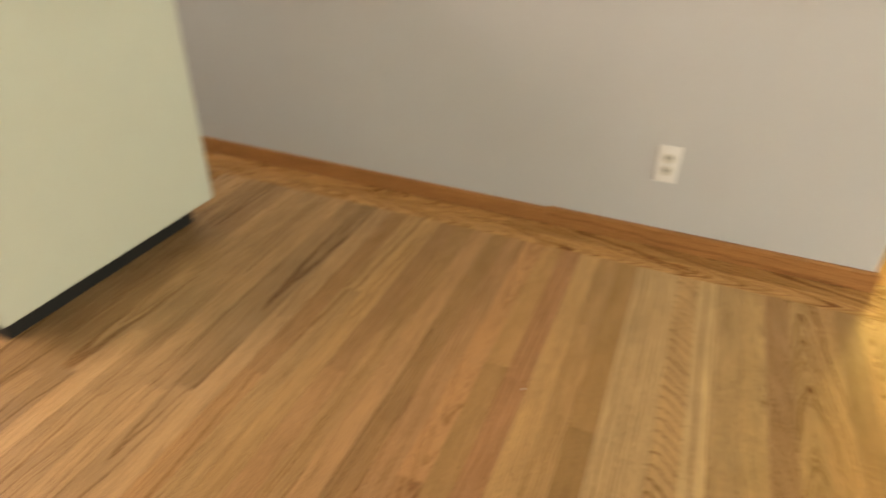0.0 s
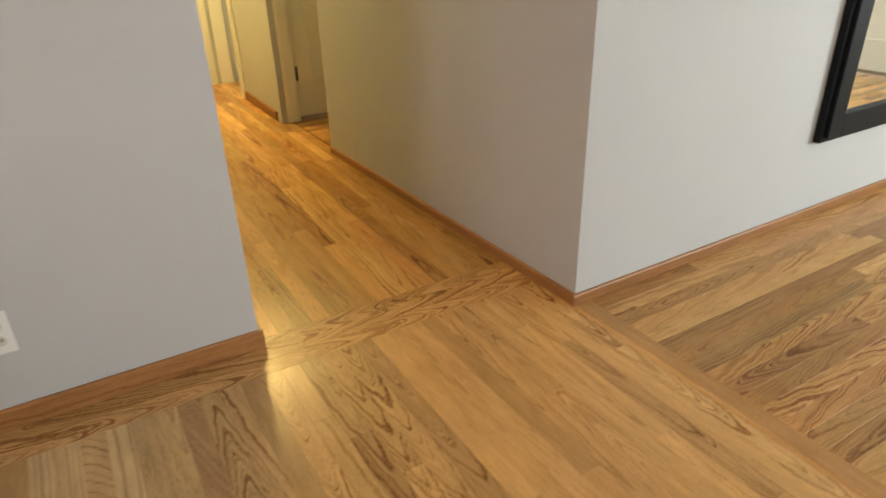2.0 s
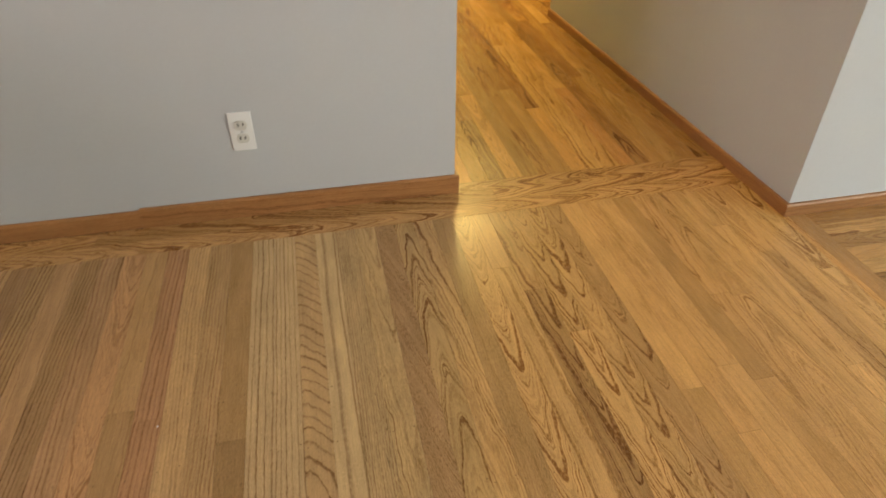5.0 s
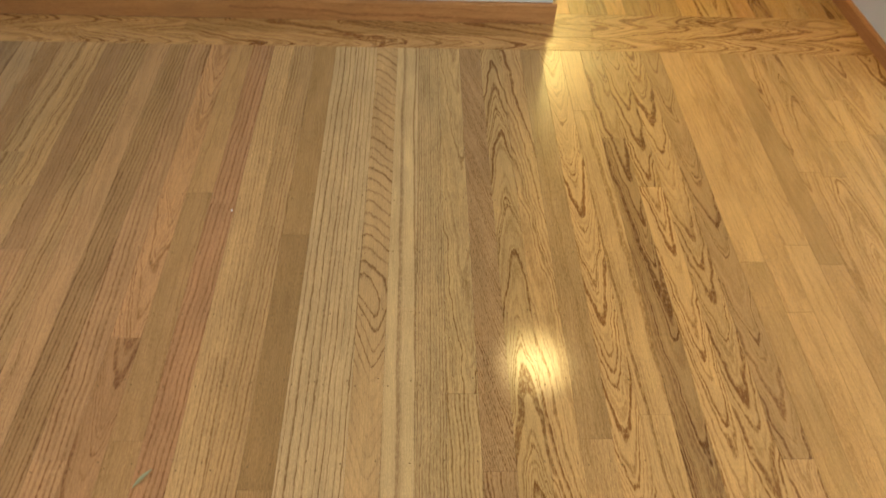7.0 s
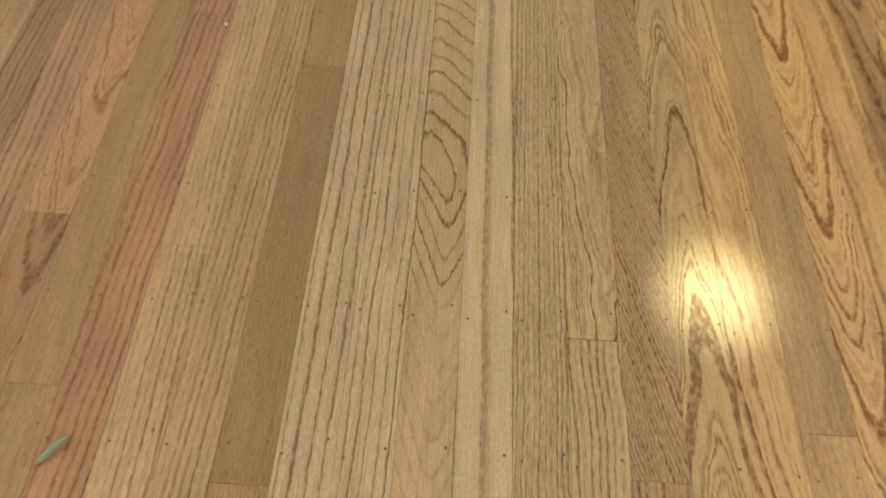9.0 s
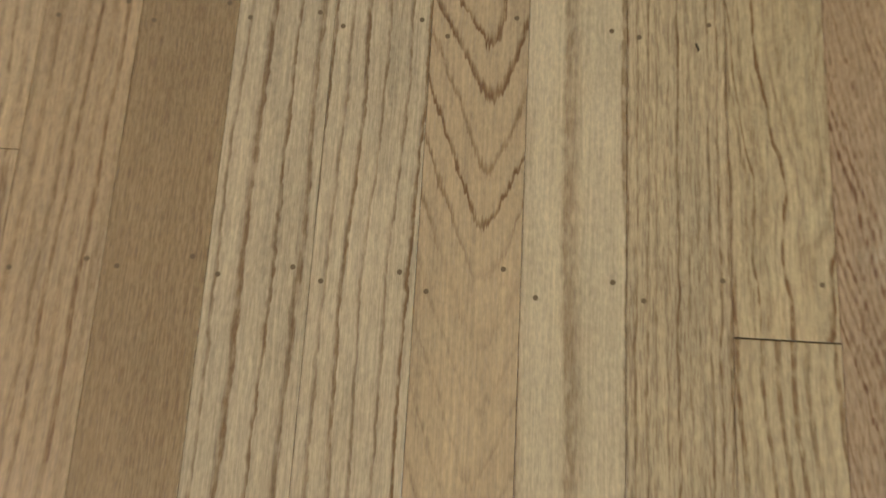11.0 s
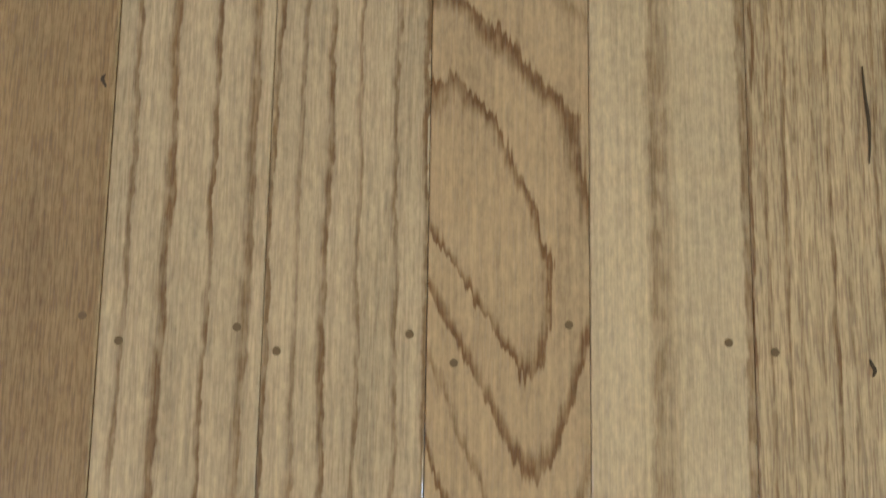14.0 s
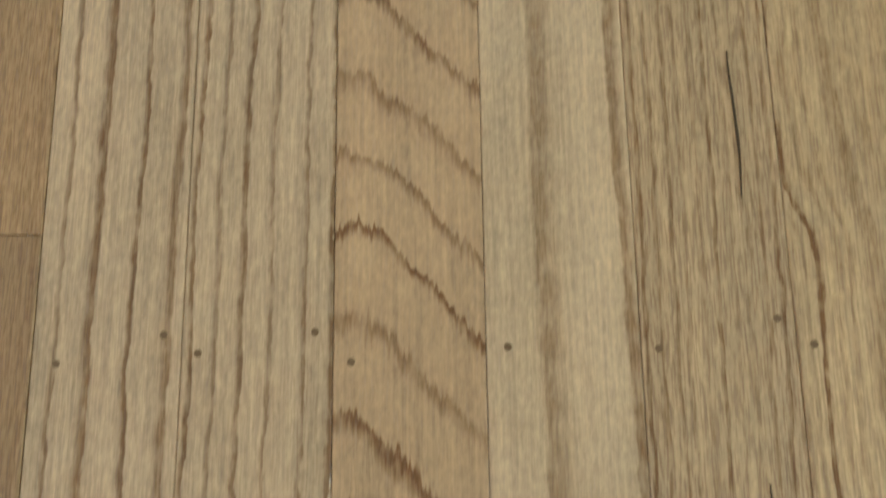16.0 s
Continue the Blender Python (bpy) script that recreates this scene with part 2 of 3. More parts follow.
def box(bm, x0, x1, y0, y1, z0, z1, bevel=0.0):
    vs = [bm.verts.new(p) for p in ((x0, y0, z0), (x1, y0, z0), (x1, y1, z0), (x0, y1, z0), (x0, y0, z1), (x1, y0, z1), (x1, y1, z1), (x0, y1, z1))]
    fs = [bm.faces.new([vs[i] for i in q]) for q in ((3, 2, 1, 0), (4, 5, 6, 7), (0, 1, 5, 4), (1, 2, 6, 5), (2, 3, 7, 6), (3, 0, 4, 7))]
    if bevel:
        es = list({e for f in fs for e in f.edges})
        bmesh.ops.bevel(bm, geom=es, offset=bevel, segments=2, profile=0.5, affect="EDGES")
    return bm


def boxes(*specs):
    bm = bmesh.new()
    for spec in specs:
        box(bm, *spec)
    return bm


def tube(bm, m, r0, r1, z0, z1, n=20):
    a = [bm.verts.new(m @ Vector((r0 * math.cos(6.28318 * i / n), r0 * math.sin(6.28318 * i / n), z0))) for i in range(n)]
    b = [bm.verts.new(m @ Vector((r1 * math.cos(6.28318 * i / n), r1 * math.sin(6.28318 * i / n), z1))) for i in range(n)]
    for i in range(n):
        bm.faces.new((a[i], a[(i + 1) % n], b[(i + 1) % n], b[i]))
    bm.faces.new(a[::-1])
    bm.faces.new(b)
    return bm


def part(name, bm, material, parent=None, label=""):
    me = bpy.data.meshes.new(name)
    bmesh.ops.recalc_face_normals(bm, faces=bm.faces)
    bm.to_mesh(me)
    bm.free()
    me.materials.append(material)
    ob = new(name, me)
    ob.parent = parent
    return tagged(ob, label)


def empty(name, place, label, category, kind="", group=""):
    ob = new(name)
    ob.location = place
    return tagged(ob, label, category, group, kind)


def structure(name, bm, material, label, category):
    return tagged(part(name, bm, material), label, category, "", "structure")


# ---- walls, ceiling, baseboards ----
SKEW = -0.024       # the hall narrows a little towards its end


def sheared(bm):
    for v in bm.verts:
        if v.co.x < 1.55:
            v.co.x += SKEW * (v.co.y - RY)
    return bm



H = 2.44
WF = 0.012          # face of the wall behind its baseboard
HX = 1.443          # face of the hall's long wall
RY = -0.320         # face of the mirror wall
structure("wall_north", boxes((-3.15, 0.501, WF, 0.13, 0, H)),
          M_WALL, "grey painted plaster wall with an outlet", "wall")
structure("wall_hall_left", boxes((0.383, 0.501, 0.13, 4.02, 0, H)), M_WALL, "grey painted hall wall", "wall")
structure("wall_hall_right", sheared(boxes((HX, 1.60, RY, 1.64, 0, H), (1.60, 5.74, RY, -0.20, 0, H))), M_WALL, "grey painted corner of the two walls", "wall")
structure("wall_alcove", boxes((1.60, 2.45, 1.58, 1.70, 0, H), (HX - 0.035, 1.53, 2.49, 3.37, 0, H), (2.33, 2.45, 1.70, 2.49, 0, H), (1.53, 2.45, 2.49, 2.60, 2.05, H), (2.29, 2.45, 2.49, 2.60, 0, 2.05)),
          M_WALL, "grey painted walls of the door recess", "wall")
structure("wall_hall_end", boxes((0.501, 0.62, 4.02, 4.14, 0, H), (0.62, 1.30, 4.02, 4.14, 2.05, H), (1.30, 1.53, 4.02, 4.14, 0, H), (HX - 0.035, 1.53, 3.37, 4.02, 2.05, H)),
          M_WALL, "grey painted end wall of the hall", "wall")
structure("wall_bedroom", boxes((1.53, 3.2, 4.02, 4.14, 0, H), (3.1, 3.2, 2.6, 4.02, 0, H), (2.45, 3.2, 2.49, 2.60, 0, H)), M_WALL, "grey painted bedroom wall", "wall")
structure("wall_west", boxes((-3.15, -3.03, -4.3, -3.10, 0, H), (-3.15, -3.03, -1.60, -1.25, 0, H), (-3.15, -3.03, -1.25, -0.12, 0, 1.15), (-3.15, -3.03, -1.25, -0.12, 2.2, H), (-3.15, -3.03, -0.12, WF, 0, H), (-3.15, -3.03, -3.10, -1.60, 0, 0.9), (-3.15, -3.03, -3.10, -1.60, 2.1, H)),
          M_WALL, "grey painted wall with two windows", "wall")
structure("wall_south", boxes((-3.15, 2.45, -4.3, -4.18, 0, H), (4.45, 5.74, -4.3, -4.18, 0, H), (2.45, 4.45, -4.3, -4.18, 0, 0.8), (2.45, 4.45, -4.3, -4.18, 2.1, H)),
          M_WALL, "grey painted wall with a wide window", "wall")
structure("wall_east", boxes((5.62, 5.74, -4.18, -3.9, 0, H), (5.62, 5.74, -3.9, -2.6, 0, 0.7), (5.62, 5.74, -3.9, -2.6, 2.1, H), (5.62, 5.74, -2.6, -2.27, 0, H), (5.62, 5.74, -1.20, RY, 0, H), (5.62, 5.74, -2.27, -1.20, 2.05, H)), M_WALL, "grey painted wall with a door", "wall")
structure("ceiling", boxes((-3.15, 5.74, -4.3, 4.14, H, H + 0.1)), M_CEIL, "white painted ceiling", "ceiling")


def baseboard(x0, y0, x1, y1, z1=0.062, out=0.012):
    """A board along the wall from one point of the floor to the other, its face to the left of that way."""
    dx, dy = x1 - x0, y1 - y0
    n = math.hypot(dx, dy)
    bm = bmesh.new()
    prof = [(0, 0), (out, 0), (out, z1 - 0.006), (out - 0.004, z1), (0, z1)]
    ends = []
    for s in (0, n):
        ends.append([bm.verts.new((s, p, z)) for p, z in prof])
    for i in range(5):
        j = (i + 1) % 5
        bm.faces.new((ends[0][i], ends[0][j], ends[1][j], ends[1][i]))
    bm.faces.new(ends[0])
    bm.faces.new(ends[1][::-1])
    bmesh.ops.transform(bm, matrix=Matrix.Rotation(math.pi / 2, 4, "Z"), verts=bm.verts)
    ob = structure("baseboard", bm, M_TRIM, "reddish-brown stained oak baseboard along the wall", "baseboard")
    ob.matrix_world = Matrix.Translation((x0, y0, 0)) @ Matrix.Rotation(math.atan2(dy, dx) - math.pi / 2, 4, "Z")
    return ob


baseboard(0.513, WF, -0.426, WF)
baseboard(-0.4265, WF, -3.03, WF, 0.055, 0.011)
baseboard(0.501, 0.13, 0.501, WF, 0.062)
baseboard(HX, RY, HX + SKEW * (1.638 - RY), 1.638, 0.040)
baseboard(5.62, RY, HX - 0.012, RY, 0.040)
hall_end = [baseboard(HX - 0.035, 2.575, HX - 0.035, 3.36), baseboard(2.33, 1.70, HX, 1.70)]

# ---- doors ----


def knob(parent, m):
    bm = bmesh.new()
    tube(bm, m, 0.028, 0.028, 0, 0.006)
    tube(bm, m, 0.009, 0.009, 0.006, 0.04)
    bmesh.ops.create_uvsphere(bm, u_segments=16, v_segments=10, radius=0.026, matrix=m @ Matrix.Translation((0, 0, 0.055)))
    return part("door_knob", bm, M_BRONZE, parent, "aged bronze door knob")


def panel_door(name, m, width, label, hinge_side=-1, height=2.02, knobbed=True, columns=2, louvred=False):
    """A door leaf with raised panels in the x-z plane, its face towards -y, base at the floor's gap."""
    root = empty(name, m.translation, label, "door", "structure")
    root.matrix_world = m
    part("leaf", boxes((0, width, 0, 0.035, 0.022, height, 0.002)), M_WHITE, root)
    pw = (width - 0.33) / 2 if columns == 2 else width - 0.22
    if louvred:
        slat = bmesh.new()
        box(slat, -0.24, 0.24, -0.0075, -0.0015, -0.0085, 0.0085, 0.0015)
        bmesh.ops.rotate(slat, cent=(0, 0, 0), matrix=Matrix.Rotation(radians(-14), 3, "X"), verts=slat.verts)
        slat_mesh = bpy.data.meshes.new("slat")
        slat.to_mesh(slat_mesh)
        slat.free()
        slat_mesh.materials.append(M_WHITE)
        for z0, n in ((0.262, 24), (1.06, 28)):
            # near-black sheet on the leaf: shade of the slat gaps put in as colour
            part("louvre_backing", boxes((0.108, 0.592, -0.001, 0.0, z0 - 0.018, z0 + n * 0.0283)), M_DARK, root, "dark sheet painting the shade between the slats")
            for i in range(n):
                s = new("slat", slat_mesh)
                s.parent = root
                s.location = (0.35, 0, z0 + i * 0.0283)
    for z0, z1 in () if louvred else ((0.25, 0.88), (1.02, 1.55), (1.66, 1.9)):
        for x0 in (0.11, 0.22 + pw)[:columns]:
            bm = boxes((x0, x0 + pw, -0.004, 0.001, z0, z1))
            top = [f for f in bm.faces if f.normal.y < -0.5 or f.calc_center_median().y < -0.003]
            r = bmesh.ops.inset_region(bm, faces=top, thickness=0.03, depth=0.0)
            r2 = bmesh.ops.inset_region(bm, faces=top, thickness=0.012, depth=-0.0055)
            part("panel", bm, M_WHITE, root)
    hx = -0.002 if hinge_side < 0 else width + 0.002
    for z in (0.30, 1.02, 1.78):
        bm = boxes((hx - 0.022, hx + 0.022, -0.003, 0.0, z - 0.045, z + 0.045, 0.001))
        tube(bm, Matrix.Translation((hx, -0.006, z - 0.046)), 0.006, 0.006, 0, 0.092, 12)
        part("hinge", bm, M_BRONZE, root, "dark bronze hinge")
    if knobbed:
        knob(root, Matrix.Translation((width - 0.065 if hinge_side < 0 else 0.065, 0, 0.95)) @ Matrix.Rotation(math.pi / 2, 4, "X"))
    return root


def casing(name, x0, x1, y, z1, side=0.062, label="cream painted door casing"):
    root = empty(name, ((x0 + x1) / 2, y, 0), label, "door casing", "structure")
    inv = Matrix.Translation(((x0 + x1) / -2, -y, 0))
    for a, b in ((x0 - side, x0), (x1, x1 + side)):
        bm = boxes((a, b, y - 0.014, y, 0, z1, 0.003), (a + 0.012, b - 0.014, y - 0.019, y - 0.013, 0, z1, 0.002))
        bm.transform(inv)
        part("jamb", bm, M_WHITE, root)
    bm = boxes((x0 - side, x1 + side, y - 0.014, y, z1 + 0.0005, z1 + side, 0.003))
    bm.transform(inv)
    part("head", bm, M_WHITE, root)
    return root


panel_door("door_1", pose(1.532, 2.50, 0), 0.755, "cream painted panel door, closed, in the hall recess")
casing("door_casing_1", 1.530, 2.29, 2.489, 2.05, 0.085)
panel_door("door_2", pose(0.625, 4.03, 0), 0.665, "cream painted louvred door, closed, at the hall's end", 1, louvred=True)
casing("door_casing_2", 0.62, 1.30, 4.019, 2.05)
panel_door("door_3", pose(5.64, -1.49, 0, 0, 0, -90), 0.46, "narrow white panel door between two side lights, closed", columns=1)
for n, ya in enumerate((-2.27, -1.49)):
    yb = ya + (0.315 if n == 0 else 0.29)
    light = empty("sidelight", (5.66, (ya + yb) / 2, 0), "narrow white framed side light of the front door", "window", "structure")
    hw = (yb - ya) / 2
    part("window_frame", boxes((-0.02, 0.03, -hw, -hw + 0.035, 0, 2.05), (-0.02, 0.03, hw - 0.035, hw, 0, 2.05), (-0.02, 0.03, -hw + 0.035, hw - 0.035, 0, 0.16), (-0.02, 0.03, -hw + 0.035, hw - 0.035, 1.99, 2.05)), M_WHITE, light)
    g = part("pane", boxes((0.002, 0.008, -hw + 0.035, hw - 0.035, 0.16, 1.99)), M_GLASS, light)
    g.visible_shadow = False
bm = boxes((HX - 0.055, 1.55, 3.37, 3.385, 0, 2.05, 0.002), (HX - 0.055, 1.49, 3.985, 4.0, 0, 2.05, 0.002), (HX - 0.05, HX - 0.036, 3.315, 3.37, 0, 2.1, 0.002))
structure("door_frame", bm, M_WHITE, "cream painted frame of an open doorway", "door frame")
part("strike_plate", boxes((HX - 0.05, HX - 0.01, 3.983, 3.985, 0.93, 1.02)), M_BRONZE, bpy.data.objects["door_frame"], "dark strike plate")

# the end of the hall as one group of fixed pieces, set a little nearer
hall_end += [bpy.data.objects[n] for n in ("wall_alcove", "wall_hall_end", "wall_bedroom", "door_1", "door_casing_1", "door_2", "door_casing_2", "door_frame")]
for piece in hall_end:
    piece.matrix_world = Matrix.Translation((-0.045, -0.09, 0)) @ piece.matrix_basis

# ---- windows ----


def window(name, m, width, height, label):
    root = empty(name, m.translation, label, "window", "structure")
    root.matrix_world = m
    w, h = width, height
    part("window_frame", boxes((0, 0.05, 0, 0.08, 0, h), (w - 0.05, w, 0, 0.08, 0, h), (0.05, w - 0.05, 0, 0.08, 0, 0.05), (0.05, w - 0.05, 0, 0.08, h - 0.05, h), (w / 2 - 0.025, w / 2 + 0.025, 0.02, 0.06, 0.05, h - 0.05)), M_WHITE, root)
    part("window_sill", boxes((-0.04, w + 0.04, -0.09, -0.002, -0.03, 0.0, 0.004)), M_WHITE, root)
    for a, b in ((0.05, w / 2 - 0.025), (w / 2 + 0.025, w - 0.05)):
        g = part("pane", boxes((a, b, 0.036, 0.042, 0.05, h - 0.05)), M_GLASS, root)
        g.visible_shadow = False
    return root


window("window_1", pose(-3.06, -1.25, 1.15, 0, 0, 90), 1.13, 1.05, "white framed window in the side wall, near the corner")
window("window_2", pose(-3.06, -3.10, 0.9, 0, 0, 90), 1.5, 1.2, "white framed window in the side wall")
window("window_4", pose(5.65, -2.6, 0.7, 0, 0, -90), 1.3, 1.4, "white framed window beside the front door")
window("window_3", pose(4.45, -4.21, 0.8, 0, 0, 180), 2.0, 1.3, "wide white framed window")

# ---- cabinet ----
cabinet = empty("base_cabinet", (-1.383, -0.425, 0), "plain white enamelled cabinet on a recessed black plinth", "cabinet")
cabinet.rotation_euler = (0, 0, radians(-2.0))
part("body", boxes((-0.71, 0, -0.70, 0, 0.090, 0.90, 0.010)), M_ENAMEL, cabinet)
part("worktop", boxes((-0.72, 0.008, -0.735, 0.008, 0.9005, 0.93, 0.008)), M_ENAMEL, cabinet)
part("door", boxes((-0.70, -0.01, -0.722, -0.702, 0.10, 0.72, 0.006)), M_ENAMEL, cabinet)
part("drawer", boxes((-0.70, -0.01, -0.722, -0.702, 0.735, 0.885, 0.006)), M_ENAMEL, cabinet)
part("handle", boxes((-0.45, -0.26, -0.748, -0.722, 0.66, 0.675, 0.004)), M_STEEL, cabinet)
part("plinth", boxes((-0.64, -0.080, -0.66, -0.030, 0.0, 0.089)), M_DARK, cabinet, "black recessed plinth")

# ---- outlet ----
outlet = empty("wall_outlet", (-0.1015, WF, 0.272), "white duplex outlet with its cover plate on the grey wall", "outlet")


def outlet_part(name, bm, material, parent=None, label=""):
    return part(name, bm, material, parent or outlet, label)


outlet_part("cover_plate", boxes((-0.0315, 0.0315, -0.005, 0.0, -0.057, 0.057, 0.0024)), M_PLASTIC)
for zc in (0.0195, -0.0195):
    bm = bmesh.new()
    m = Matrix.Translation((0, -0.004, zc)) @ Matrix.Rotation(math.pi / 2, 4, "X")
    tube(bm, m, 0.0172, 0.0168, 0, 0.0034, 26)
    for v in bm.verts:
        v.co.z = max(zc - 0.0135, min(zc + 0.0135, v.co.z))
    face = outlet_part("receptacle", bm, M_SOCKET, None, "ivory two-slot socket")
    for a, hgt in ((-0.0064, 0.0050), (0.0064, 0.0042)):
        outlet_part("slot", boxes((a - 0.0017, a + 0.0017, -0.0078, -0.0072, zc - hgt + 0.002, zc + hgt + 0.002)), M_DARK, face)
bm = bmesh.new()
tube(bm, Matrix.Translation((0, -0.0045, 0)) @ Matrix.Rotation(math.pi / 2, 4, "X"), 0.0035, 0.003, 0, 0.0014, 14)
outlet_part("screw", bm, M_STEEL)

# ---- mirror ----
mirror = empty("wall_mirror", (3.045, RY, 1.133), "tall mirror in a wide black lacquered frame on the wall", "mirror")
mw, mh, mf = 0.43, 0.80, 0.105
lip = 0.020
for sx, sz in ((-1, 0), (1, 0), (0, -1), (0, 1)):
    if sx:
        e, i = sorted((sx * mw, sx * (mw - lip))), sorted((sx * (mw - lip), sx * (mw - mf)))
        bm = boxes((e[0], e[1], -0.030, -0.001, -mh, mh, 0.004), (i[0] - 0.001, i[1], -0.046, -0.001, -mh + lip, mh - lip, 0.003))
        part("frame_stile", bm, M_BLACK, mirror)
    else:
        e, i = sorted((sz * mh, sz * (mh - lip))), sorted((sz * (mh - lip), sz * (mh - mf)))
        bm = boxes((-mw + lip, mw - lip, -0.0295, -0.001, e[0], e[1], 0.004), (-mw + mf, mw - mf, -0.045, -0.001, i[0], i[1], 0.003))
        part("frame_rail", bm, M_BLACK, mirror)
bm = boxes((-mw + mf - 0.004, mw - mf + 0.004, -0.026, -0.012, -mh + mf - 0.004, mh - mf + 0.004))
# ground edge all round the glass
face = [f for f in bm.faces if f.calc_center_median().y < -0.025]
bmesh.ops.inset_region(bm, faces=face, thickness=0.024, depth=0.0)
for v in {v for f in bm.faces for v in f.verts if v.co.y < -0.025} - {v for f in face for v in f.verts}:
    v.co.y = -0.0225
part("mirror_glass", bm, M_MIRROR, mirror, "clear mirror glass with a ground edge")

# ---- lamps ----
lamp = empty("ceiling_lamp", (1.02, 2.95, H), "frosted glass ceiling lamp, lit, in the hall", "ceiling lamp")
bm = bmesh.new()
tube(bm, Matrix.Translation((0, 0, -0.03)), 0.15, 0.15, 0, 0.03, 32)
part("base_plate", bm, M_BRONZE, lamp)
bm = bmesh.new()
bmesh.ops.create_uvsphere(bm, u_segments=28, v_segments=14, radius=0.13, matrix=Matrix.Translation((0, 0, -0.03)) @ Matrix.Diagonal((1, 1, 0.6, 1)))
bmesh.ops.bisect_plane(bm, geom=bm.verts[:] + bm.edges[:] + bm.faces[:], plane_co=(0, 0, -0.032), plane_no=(0, 0, 1), clear_outer=True)
g = part("shade", bm, M_GLOW, lamp, "lit frosted glass bowl")
g.visible_shadow = False
# unseen rim added where the floor patch's stand-in light hangs
patch_source = empty("ceiling_spot", (0.95, -0.75, H), "unseen fixture added to carry the bright patch on the floor", "spotlight")
bm = bmesh.new()
tube(bm, Matrix.Translation((0, 0, -0.008)), 0.055, 0.055, 0, 0.008, 24)
part("rim", bm, M_PLASTIC, patch_source)

# ---- floors ----
W = 0.057
rng = random.Random(11)
BORDER = -0.130
structure("subfloor", boxes((-3.15, 5.74, -4.3, 4.14, -0.10, -0.022)), M_SUB, "dark boards under the oak strips", "subfloor")
room_floor = empty("floor", (0, 0, 0), "varnished oak strip floor in warm mixed browns", "floor", "structure")
hall_floor = empty("floor_hall", (1.0, 2.0, 0), "varnished oak strip floor of the hall", "floor", "structure")
front_floor = empty("floor_front_room", (3.3, -1.8, 0), "varnished oak strip floor laid crosswise", "floor", "structure")
meshes = {}


def strip_mesh(width, length):
    key = (round(width, 4), round(length, 3))
    if key not in meshes:
        w, n, c, g = width / 2 - 0.00012, length / 2 - 0.00015, 0.0005, 0.0004
        bm = bmesh.new()
        low = [bm.verts.new(p) for p in ((-w, -n, -0.019), (w, -n, -0.019), (w, n, -0.019), (-w, n, -0.019))]
        mid = [bm.verts.new(p) for p in ((-w, -n, -g), (w, -n, -g), (w, n, -g), (-w, n, -g))]
        top = [bm.verts.new(p) for p in ((-w + c, -n + c, 0), (w - c, -n + c, 0), (w - c, n - c, 0), (-w + c, n - c, 0))]
        for a, b in ((low, mid), (mid, top)):
            for i in range(4):
                j = (i + 1) % 4
                bm.faces.new((a[i], a[j], b[j], b[i]))
        bm.faces.new(top)
        me = bpy.data.meshes.new("strip")
        bm.to_mesh(me)
        bm.free()
        meshes[key] = me
    return meshes[key]


def strip(parent, xc, yc, width, length, turn=0.0, material=None):
    me = strip_mesh(width, length)
    if material:
        me = me.copy()
        me.materials.clear()
        me.materials.append(material)
    elif not me.materials:
        me.materials.append(M_FLOOR)
    ob = new("plank", me)
    ob.parent = parent
    ob.matrix_world = Matrix.Translation((xc, yc, rng.uniform(-0.00015, 0.00015))) @ Matrix.Rotation(turn, 4, "Z")
    ob.location = (xc - parent.location.x, yc - parent.location.y, rng.uniform(-0.00015, 0.00015))
    ob.rotation_euler = (0, 0, turn)
    return ob


LIGHT = (0.550, 0.355, 0.174)
# joints that the strips are known to have, by strip number from the seam at x = 0
JOINTS = {-14: [-0.672], -10: [-0.626], -7: [-0.690, -1.263], -3: [-0.809, -1.345], -2: [-2.1], -1: [-1.9], 0: [-1.75], 1: [-2.2], 2: [-1.66], 3: [-1.178],
          4: [-1.318], 5: [-1.8], 6: [-1.7], 7: [-1.263], 8: [-1.9], 10: [-0.495, -1.6], 12: [-1.5], 13: [-1.3], 17: [-0.883], 18: [-0.607]}
# strips seen from close by: tone, slope, step, middle of the arcs
HERO = {}


def hero(k, *args, **kw):
    HERO.setdefault(k, []).append((args, kw))


for k in range(-28, -16):
    pale = rng.uniform(0.74, 1.18)
    hero(k, tone=(0.51 * pale, 0.305 * pale, 0.150 * pale), slope=rng.uniform(14, 34), step=rng.uniform(0.14, 0.26), cx=rng.uniform(-0.05, 0.05), yc=0.5, lines=rng.uniform(0.4, 0.8), pores=0.4, wobble=0.8)
hero(-15, tone=(0.480, 0.285, 0.130), slope=22.0, step=0.18, cx=-0.03, yc=0.4, lines=0.7, pores=0.5, wobble=0.8)
hero(-16, tone=(0.455, 0.250, 0.112), slope=28.0, step=0.20, cx=0.05, yc=0.4, lines=0.8, pores=0.5, wobble=0.8)
hero(-14, tone=(0.490, 0.285, 0.125), slope=34.0, step=0.26, cx=-0.06, yc=0.4, lines=0.8, pores=0.5, wobble=0.7)
hero(-13, tone=(0.440, 0.240, 0.108), slope=36.0, step=0.30, cx=0.08, yc=0.2, lines=0.7, pores=0.5, wobble=0.6)
hero(-12, tone=(0.500, 0.285, 0.125), slope=30.0, step=0.28, cx=-0.08, yc=0.4, lines=0.9, pores=0.5, wobble=0.6)
hero(-11, tone=(0.470, 0.262, 0.120), slope=26.0, step=0.24, cx=0.06, yc=-0.2, lines=0.9, pores=0.5, wobble=0.7)
hero(-10, tone=(0.430, 0.240, 0.104), slope=36.0, step=0.30, cx=-0.07, yc=0.4, lines=0.9, pores=0.5, wobble=0.6)
